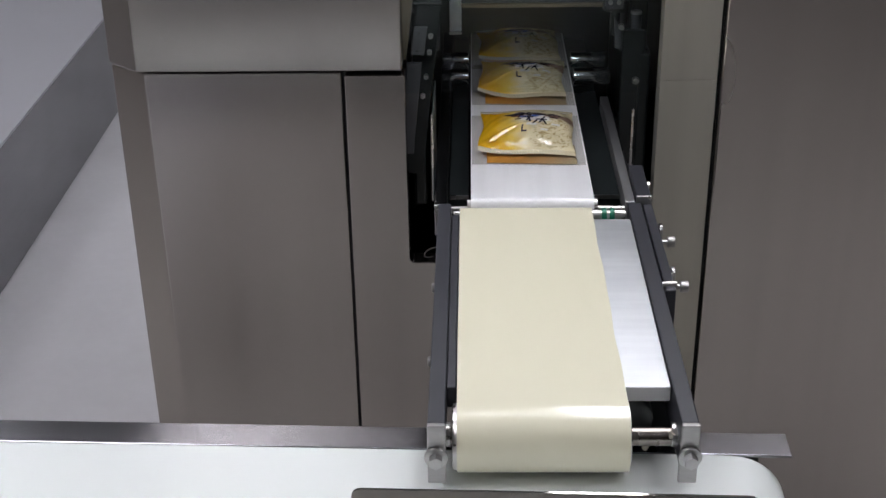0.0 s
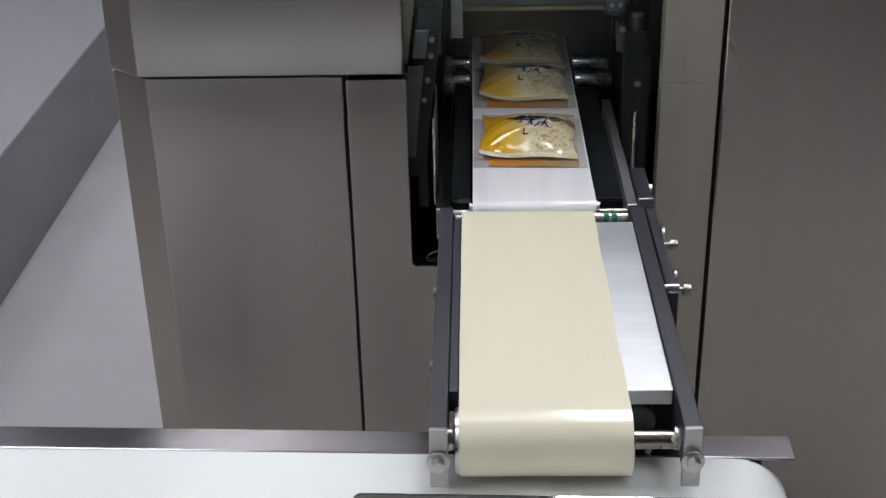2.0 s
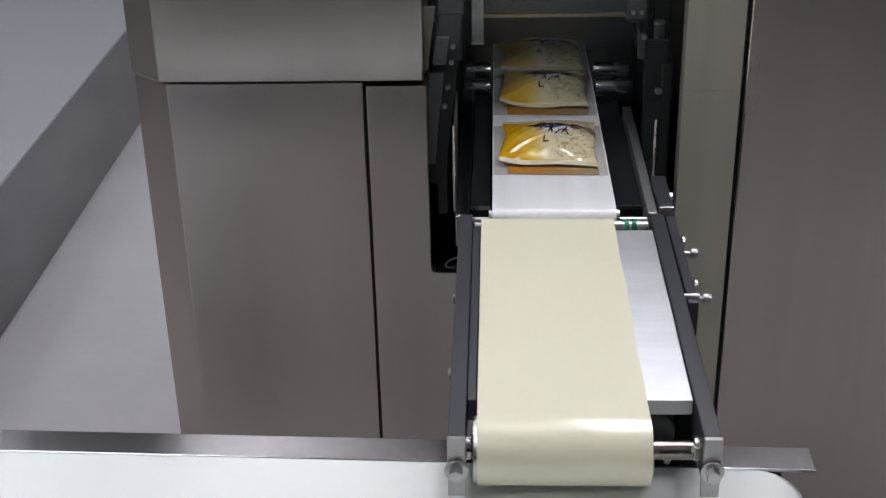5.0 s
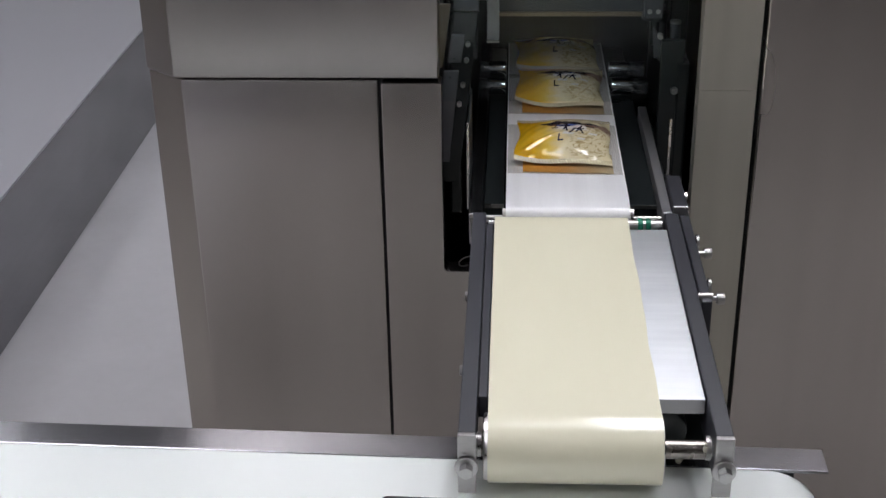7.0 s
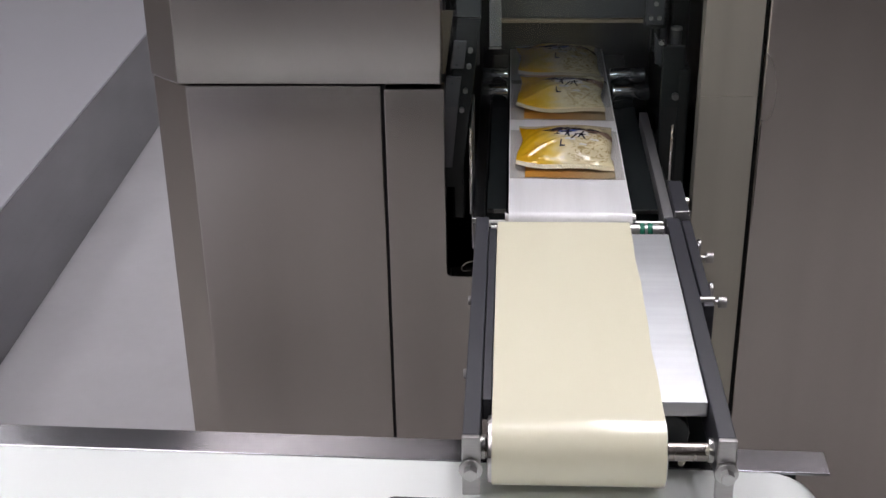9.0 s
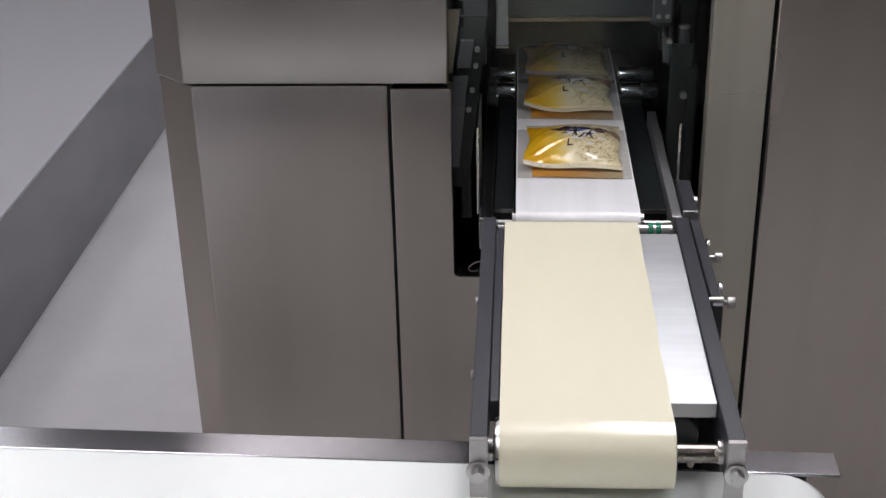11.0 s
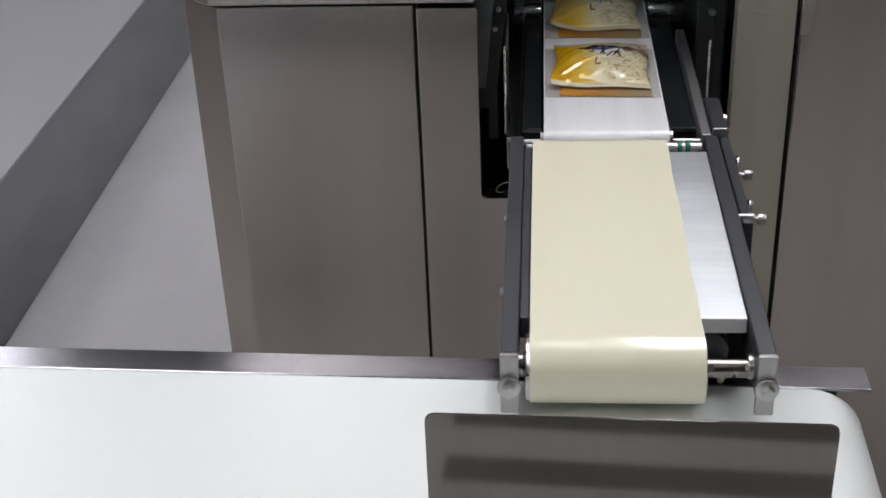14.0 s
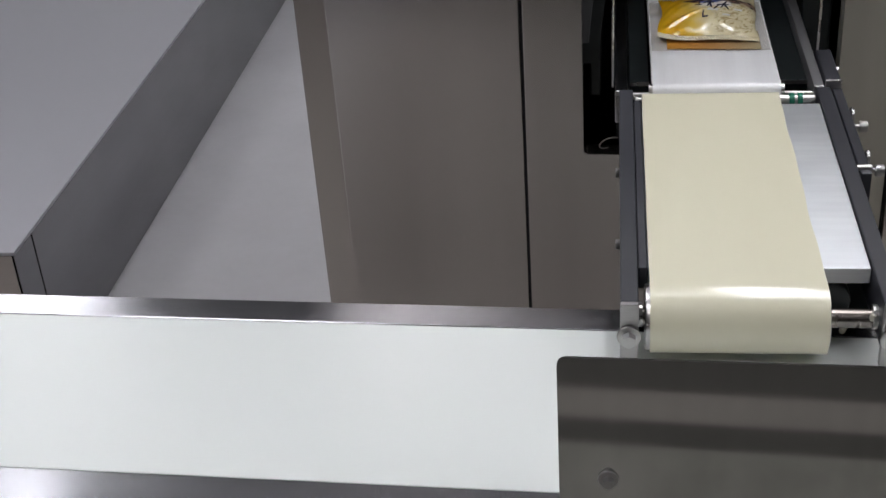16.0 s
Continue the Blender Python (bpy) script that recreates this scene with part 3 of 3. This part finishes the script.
def collecting_conveyor():
    c = thing("collecting_conveyor", (-0.5, 0, 0), "white collecting belt between flat stainless steel rails", "conveyor")
    R = 0.055
    prof = loop_belt(-0.165, 0.0635, ((-0.161, ZB - R, R), (3.0, ZB - R, R)), 0.002, 20)
    # the profile runs along y; lay it along x
    bmesh.ops.transform(prof, matrix=Matrix(((0, -1, 0, 0), (1, 0, 0, 0), (0, 0, 1, 0), (0, 0, 0, 1))), verts=prof.verts)
    part("belt", turned(prof), WHITE_BELT, c, "white smooth belt running over an end roller", smooth=True)
    part("end_roller", turned(rod((0.161, -0.16, ZB - R), (0.161, 0.06, ZB - R), R - 0.003, n=40)), CHROME, c, smooth=True)
    part("bed", turned(box(-2.95, 0.145, -0.15, 0.055, ZB - 0.03, ZB - 0.0025)), STEEL_SHEET, c)
    for name, y0, y1 in (("rear_rail", 0.0645, 0.100), ("front_rail", -0.2105, -0.166)):
        bm = box(-3.0, 0.219 if name == "rear_rail" else 0.15, y0, y1, ZB - 0.003, ZB + 0.0005, 0.001)
        ye = y1 if name == "rear_rail" else y0
        box(-3.0, 0.16, min(ye, ye - 0.003 if name == "rear_rail" else ye + 0.003), max(ye, ye - 0.003 if name == "rear_rail" else ye + 0.003), ZB - 0.10, ZB - 0.003, 0.001, bm)
        part(name, turned(bm), STEEL_RAIL, c, "flat brushed stainless steel rail")
    part("bearing_block", turned(box(0.11, 0.190, 0.068, 0.096, ZB - 0.075, ZB - 0.004, 0.004)), BLACK, c)
    for x in (-2.6, 0.05):
        for y in (0.082, -0.192):
            part("leg", turned(box(x - 0.02, x + 0.02, y - 0.015, y + 0.015, 0.0, ZB - 0.06, 0.003)), STEEL_SHEET, c)


collecting_conveyor()


def stop_plate():
    s = thing("stop_plate", (0, -0.195, 0.78), "upright stainless steel stop plate bolted before the conveyor", "guide plate")
    # bolted to the front rail
    x0, x1, z0, z1, r = -0.154, 0.130, 0.76, 1.0215, 0.007
    pts = [(x0, z0), (x1, z0), (x1, z1 - r)]
    pts += [(x1 - r + r * math.cos(a), z1 - r + r * math.sin(a)) for a in (0.4, 0.8, 1.2)] + [(x1 - r, z1), (x0 + r, z1)]
    pts += [(x0 + r - r * math.sin(a), z1 - r + r * math.cos(a)) for a in (0.4, 0.8, 1.2)] + [(x0, z1 - r)]
    bm = bmesh.new()
    f = bm.faces.new([bm.verts.new((x, -0.2112, z)) for x, z in pts])
    out = bmesh.ops.extrude_face_region(bm, geom=[f])
    bmesh.ops.translate(bm, vec=(0, -0.002, 0), verts=[v for v in out["geom"] if isinstance(v, bmesh.types.BMVert)])
    part("sheet", turned(bm), STEEL_SHEET, s)
    # thin upright strip over the full height of the sheet
    part("sheet_strip", turned(box(-0.117, -0.107, -0.2136, -0.2131, 0.765, 1.0215)), STEEL_SHEET, s)
    hex_bolt(s, (-0.1275, -0.2120, 0.914), (0, -1, 0), 0.0075)


stop_plate()


# ---- packets ----
PX, PY, PH = 0.0615, 0.060, 0.0145


def film_material(name):
    """Printed snack film: yellow end, cream window with a noodle-like print, brown and blue prints, glossy."""
    m, nt, b = base_material(name)
    tc = nt.nodes.new("ShaderNodeTexCoord")
    sep = nt.nodes.new("ShaderNodeSeparateXYZ")
    wob = node(nt, "ShaderNodeTexNoise", Scale=5.0, Detail=3.0)
    nt.links.new(tc.outputs["Generated"], wob.inputs["Vector"])
    off = node(nt, "ShaderNodeVectorMath")
    off.operation = "MULTIPLY_ADD"
    off.inputs[1].default_value = (0.22, 0.22, 0.0)
    nt.links.new(wob.outputs["Color"], off.inputs[0])
    nt.links.new(tc.outputs["Generated"], off.inputs[2])
    nt.links.new(off.outputs["Vector"], sep.inputs["Vector"])
    base = nt.nodes.new("ShaderNodeValToRGB")
    e = base.color_ramp.elements
    e[0].position, e[0].color = 0.30, (0.83, 0.47, 0.015, 1)
    e[1].position, e[1].color = 0.62, (0.83, 0.74, 0.48, 1)
    e.new(0.44).color = (0.86, 0.60, 0.10, 1)
    nt.links.new(sep.outputs["X"], base.inputs["Fac"])

    def over(below, colour, mask):
        mx = nt.nodes.new("ShaderNodeMix")
        mx.data_type = "RGBA"
        mx.inputs[7].default_value = (*colour, 1)
        nt.links.new(below, mx.inputs[6])
        nt.links.new(mask, mx.inputs[0])
        return mx.outputs[2]

    def band(source, lo, hi, soft):
        up = node(nt, "ShaderNodeMapRange", **{"From Min": lo, "From Max": lo + soft})
        down = node(nt, "ShaderNodeMapRange", **{"From Min": hi, "From Max": hi - soft})
        nt.links.new(source, up.inputs["Value"])
        nt.links.new(source, down.inputs["Value"])
        return times(up.outputs["Result"], down.outputs["Result"])

    def times(a, b2):
        mt = nt.nodes.new("ShaderNodeMath")
        mt.operation = "MULTIPLY"
        nt.links.new(a, mt.inputs[0])
        nt.links.new(b2, mt.inputs[1])
        return mt.outputs[0]

    x, y = sep.outputs["X"], sep.outputs["Y"]
    # noodle-like curls in the window
    curl = node(nt, "ShaderNodeTexNoise", Scale=6.5, Detail=3.0, Roughness=0.6, Distortion=2.8)
    nt.links.new(tc.outputs["Generated"], curl.inputs["Vector"])
    curls = node(nt, "ShaderNodeMapRange", **{"From Min": 0.5, "From Max": 0.62})
    nt.links.new(curl.outputs["Fac"], curls.inputs["Value"])
    window = times(band(x, 0.62, 1.08, 0.06), band(y, 0.12, 0.72, 0.06))
    col = over(base.outputs["Color"], (0.50, 0.38, 0.18), times(window, curls.outputs["Result"]))
    col = over(col, (0.86, 0.83, 0.76), times(band(x, 0.56, 0.86, 0.03), band(y, 0.58, 0.72, 0.03)))
    col = over(col, (0.24, 0.085, 0.035), times(band(x, 0.74, 1.10, 0.03), band(y, 0.66, 0.84, 0.06)))
    col = over(col, (0.24, 0.10, 0.04), times(band(x, 0.42, 0.60, 0.03), band(y, 0.70, 0.80, 0.02)))
    col = over(col, (0.07, 0.12, 0.38), times(band(x, 0.54, 0.78, 0.02), band(y, 0.68, 0.75, 0.02)))
    col = over(col, (0.035, 0.03, 0.055), times(band(x, 0.36, 0.98, 0.05), times(band(y, 0.73, 0.83, 0.03), band(curl.outputs["Fac"], 0.36, 0.9, 0.05))))
    col = over(col, (0.40, 0.28, 0.22), times(band(x, 0.84, 1.16, 0.10), band(y, 0.64, 0.86, 0.10)))
    nt.links.new(col, b.inputs["Base Color"])
    wr = node(nt, "ShaderNodeTexWave", Scale=2.2, Distortion=7.0, Detail=2.0, **{"Detail Scale": 0.9})
    nt.links.new(tc.outputs["Generated"], wr.inputs["Vector"])
    bp = node(nt, "ShaderNodeBump", Strength=0.08, Distance=0.004)
    nt.links.new(wr.outputs["Fac"], bp.inputs["Height"])
    nt.links.new(bp.outputs["Normal"], b.inputs["Normal"])
    nt.links.new(bp.outputs["Normal"], b.inputs["Coat Normal"])
    b.inputs["Roughness"].default_value = 0.22
    b.inputs["Coat Weight"].default_value = 1.0
    b.inputs["Coat Roughness"].default_value = 0.03
    out = nt.nodes["Material Output"]
    tl = nt.nodes.new("ShaderNodeBsdfTranslucent")
    nt.links.new(col, tl.inputs["Color"])
    mx = nt.nodes.new("ShaderNodeMixShader")
    mx.inputs[0].default_value = 0.2
    nt.links.new(b.outputs[0], mx.inputs[1])
    nt.links.new(tl.outputs[0], mx.inputs[2])
    nt.links.new(mx.outputs[0], out.inputs["Surface"])
    return m


FILM = film_material("printed_film")
SEAM = coated("clear_seam_film", (0.72, 0.62, 0.38), (0.82, 0.77, 0.62), 0.16, 60.0, (1, 1, 1), 0.1, 0.8)



# Amber tint of the packet's shade on the belt, put into colour.
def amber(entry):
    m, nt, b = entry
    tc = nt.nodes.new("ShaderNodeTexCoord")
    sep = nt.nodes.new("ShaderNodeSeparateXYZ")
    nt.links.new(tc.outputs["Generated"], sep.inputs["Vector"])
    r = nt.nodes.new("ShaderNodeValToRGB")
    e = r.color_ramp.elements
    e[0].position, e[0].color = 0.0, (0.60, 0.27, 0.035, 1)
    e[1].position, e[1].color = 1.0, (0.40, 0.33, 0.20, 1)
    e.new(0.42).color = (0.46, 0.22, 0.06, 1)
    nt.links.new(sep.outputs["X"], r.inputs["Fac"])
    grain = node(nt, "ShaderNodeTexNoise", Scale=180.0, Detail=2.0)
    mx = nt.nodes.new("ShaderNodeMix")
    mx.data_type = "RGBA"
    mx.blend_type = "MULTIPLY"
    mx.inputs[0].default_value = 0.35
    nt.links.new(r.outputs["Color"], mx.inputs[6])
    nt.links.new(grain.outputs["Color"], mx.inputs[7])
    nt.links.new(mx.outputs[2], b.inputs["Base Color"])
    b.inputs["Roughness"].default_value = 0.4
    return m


AMBER_SHADE = amber(base_material("amber_belt_shade"))
PRINT_DARK = coated("dark_print", (0.02, 0.02, 0.05), (0.04, 0.035, 0.08), 0.2, 60.0, (1, 1, 1), 0.1, 0.5)
PRINT_PALE = coated("pale_print", (0.72, 0.70, 0.62), (0.84, 0.83, 0.78), 0.2, 60.0, (1, 1, 1), 0.1, 0.5)


def packet(y, z, label, seed, tilt=0.0):
    p = thing("snack_packet", (-0.007, y, z), label, "snack packet", "packets on the feed belt")
    rnd = random.Random(seed)
    a, b, cc = rnd.uniform(0, 6), rnd.uniform(0, 6), rnd.uniform(0, 6)

    def surface(u, v, lift=0.0, sign=1):
        w = max(0.0, 1 - abs(u) ** 2.8) ** 0.8 * max(0.0, 1 - abs(v) ** 2.2) ** 0.85
        crease = 0.0016 * math.sin(u * 8 + a + v * 3) * (1 - w) + 0.0005 * math.sin(v * 7 + b + u * 4) + 0.0002 * math.sin(u * 19 - v * 15 + cc)
        d1 = ((u + 0.85) * 0.60 - (v + 0.80) * 0.80) / 0.045
        d2 = ((u - 0.15) * 0.95 + (v + 0.55) * 0.30) / 0.05
        crease += 0.0022 * math.exp(-d1 * d1) * max(0.0, min(1.0, 6 * (0.05 - u), 6 * (u + 0.95))) + 0.0014 * math.exp(-d2 * d2) * max(0.0, 1 - 3 * abs(v + 0.5))
        pull = 1 - 0.05 * (1 - abs(v) ** 2)
        x = PX * u * pull + 0.0015 * math.sin(v * 4 + a)
        h = PH * w + crease * min(1, 2.5 * w)
        zz = 0.010 + (h if sign > 0 else -0.0095 * w) - 0.0035 * u * abs(u) * (v < 0) * abs(v) - 0.004 * (1 - u * u) * max(0.0, -v) ** 3 + 0.002 * math.sin(3 * u + a) * abs(v) + lift
        xx, yy = x * math.cos(tilt) - PY * v * math.sin(tilt), x * math.sin(tilt) + PY * v * math.cos(tilt)
        return (-0.007 + xx, y + yy, z + zz)

    def sheet(u0, u1, v0, v1, n, m, lift=0.0, lean=0.0):
        bm = bmesh.new()
        grid = [[bm.verts.new(surface(u0 + (u1 - u0) * i / n + lean * j / m, v0 + (v1 - v0) * j / m, lift)) for j in range(m + 1)] for i in range(n + 1)]
        for i in range(n):
            for j in range(m):
                bm.faces.new((grid[i][j], grid[i + 1][j], grid[i + 1][j + 1], grid[i][j + 1]))
        return bm

    n, m = 84, 60
    bm = bmesh.new()
    for sign in (1, -1):
        g = [[bm.verts.new(surface(-1 + 2 * i / n, -1 + 2 * j / m, 0, sign)) for j in range(m + 1)] for i in range(n + 1)]
        for i in range(n):
            for j in range(m):
                bm.faces.new((g[i][j], g[i + 1][j], g[i + 1][j + 1], g[i][j + 1]))
    bmesh.ops.remove_doubles(bm, verts=bm.verts, dist=0.00005)
    part("bag", bm, FILM, p, "printed glossy film bag", smooth=True)
    # crimped seams with a saw-tooth edge
    for v, s in ((-1, -1), (1, 1)):
        bm = bmesh.new()
        rows = []
        n = 70
        for i in range(n + 1):
            u = -1 + 2 * i / n
            q = Vector(surface(u, v))
            tooth = 0.0012 if i % 2 else 0.0
            rip = 0.0005 * (i % 2)
            rows.append([bm.verts.new(q + Vector((0, -s * 0.0005, 0.0003))), bm.verts.new(q + Vector((0, s * 0.005, rip - 0.0005))), bm.verts.new(q + Vector((0, s * (0.0095 + tooth), -rip - 0.001)))])
        for i in range(n):
            for k in (0, 1):
                bm.faces.new((rows[i][k], rows[i + 1][k], rows[i + 1][k + 1], rows[i][k + 1]))
        part("crimped_seam", bm, SEAM, p, "crimped saw-tooth film seam")
    # flat amber sheet that paints the packet's shade and reflection on the belt
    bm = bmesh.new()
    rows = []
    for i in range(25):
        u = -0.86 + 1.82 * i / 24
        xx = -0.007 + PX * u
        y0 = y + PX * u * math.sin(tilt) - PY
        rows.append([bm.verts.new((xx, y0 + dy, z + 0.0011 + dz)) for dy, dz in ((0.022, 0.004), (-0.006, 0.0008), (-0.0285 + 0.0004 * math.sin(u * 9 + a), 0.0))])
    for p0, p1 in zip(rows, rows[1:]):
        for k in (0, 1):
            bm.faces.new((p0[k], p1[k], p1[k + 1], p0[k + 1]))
    part("packet_shade", bm, AMBER_SHADE, p, "flat amber sheet painted as the packet's shade and reflection on the belt")
    # clear film margin round the bag, lying on the belt
    bm = bmesh.new()
    rows = []
    for i in range(31):
        u = i / 30
        xx = -0.0785 + 0.1415 * u
        wav = 0.0006 * math.sin(u * 23 + b) + 0.0004 * math.sin(u * 41 + cc)
        rows.append([bm.verts.new((xx, y + PX * 0.5 * math.sin(tilt) * (2 * u - 1) + dy + (0.0012 if i % 2 else 0.0) * (k in (0, 3)), z + 0.0003 + max(0.0, wav) * (k in (1, 2)) + 0.0002)) for k, dy in enumerate((-PY - 0.031, -PY * 0.4, PY * 0.5, PY + 0.013))])
    for p0, p1 in zip(rows, rows[1:]):
        for k in (0, 1, 2):
            bm.faces.new((p0[k], p1[k], p1[k + 1], p0[k + 1]))
    part("film_margin", bm, CLEAR_FILM, p, "clear film margin with cut edges", smooth=True)
    # strokes of print that cannot be read, as plain bars
    for u0, u1, v0, v1, lean in ((-0.05, -0.01, 0.10, 0.42, 0.08), (-0.14, 0.10, 0.26, 0.32, 0.02), (0.04, 0.08, 0.02, 0.36, -0.06), (0.16, 0.40, 0.14, 0.19, 0.03),
                                 (0.24, 0.28, 0.0, 0.32, 0.10), (0.40, 0.44, -0.06, 0.22, -0.12), (-0.10, -0.07, -0.52, -0.30, 0), (-0.10, 0.02, -0.56, -0.51, 0), (-0.30, -0.16, 0.16, 0.21, 0.02), (0.08, 0.36, 0.40, 0.47, 0.05), (-0.20, -0.02, 0.46, 0.53, 0.04), (0.46, 0.66, 0.30, 0.35, -0.04), (0.10, 0.14, -0.22, -0.02, 0.08), (-0.24, -0.21, 0.24, 0.44, 0.05)):
        part("print_bar", sheet(u0, u1, v0 - 0.15 * (v1 > 0), v1 - 0.15 * (v1 > 0), 3, 4, 0.0006, lean), PRINT_DARK, p, smooth=True)
    for u0, u1, v0, v1 in ((-0.02, 0.20, -0.30, -0.18), (0.30, 0.46, -0.5, -0.42), (0.52, 0.70, -0.2, -0.12)):
        part("print_fleck", sheet(u0, u1, v0, v1, 3, 3, 0.0005, 0.03), PRINT_PALE, p, smooth=True)


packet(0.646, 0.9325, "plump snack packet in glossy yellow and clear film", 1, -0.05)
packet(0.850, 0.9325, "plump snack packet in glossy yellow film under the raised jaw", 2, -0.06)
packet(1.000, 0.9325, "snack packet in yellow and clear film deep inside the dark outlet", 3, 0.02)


# ---- grey cabinet behind the collecting conveyor ----
def low_cabinet():
    c = thing("low_cabinet", (-1.8, 2.5, 0), "low grey cabinet with steel side panels standing on the floor", "cabinet")
    part("body", box(-2.90, -1.256, 1.082, 4.6, 0.002, 0.319), PLINTH, c)
    part("side_panel", box(-1.2555, -1.252, 1.166, 4.6, 0.002, 0.324, 0.001), PLINTH, c, "brushed steel side panel")
    part("corner_panel", box(-1.2558, -1.254, 1.079, 1.1652, 0.002, 0.324, 0.0008), PLINTH, c)
    part("front_panel", box(-2.90, -1.258, 1.076, 1.0815, 0.002, 0.324, 0.001), STEEL, c)
    part("top", box(-2.905, -1.250, 1.075, 4.605, 0.3245, 0.332, 0.001), GREY_TOP, c, "plain light grey top")


low_cabinet()
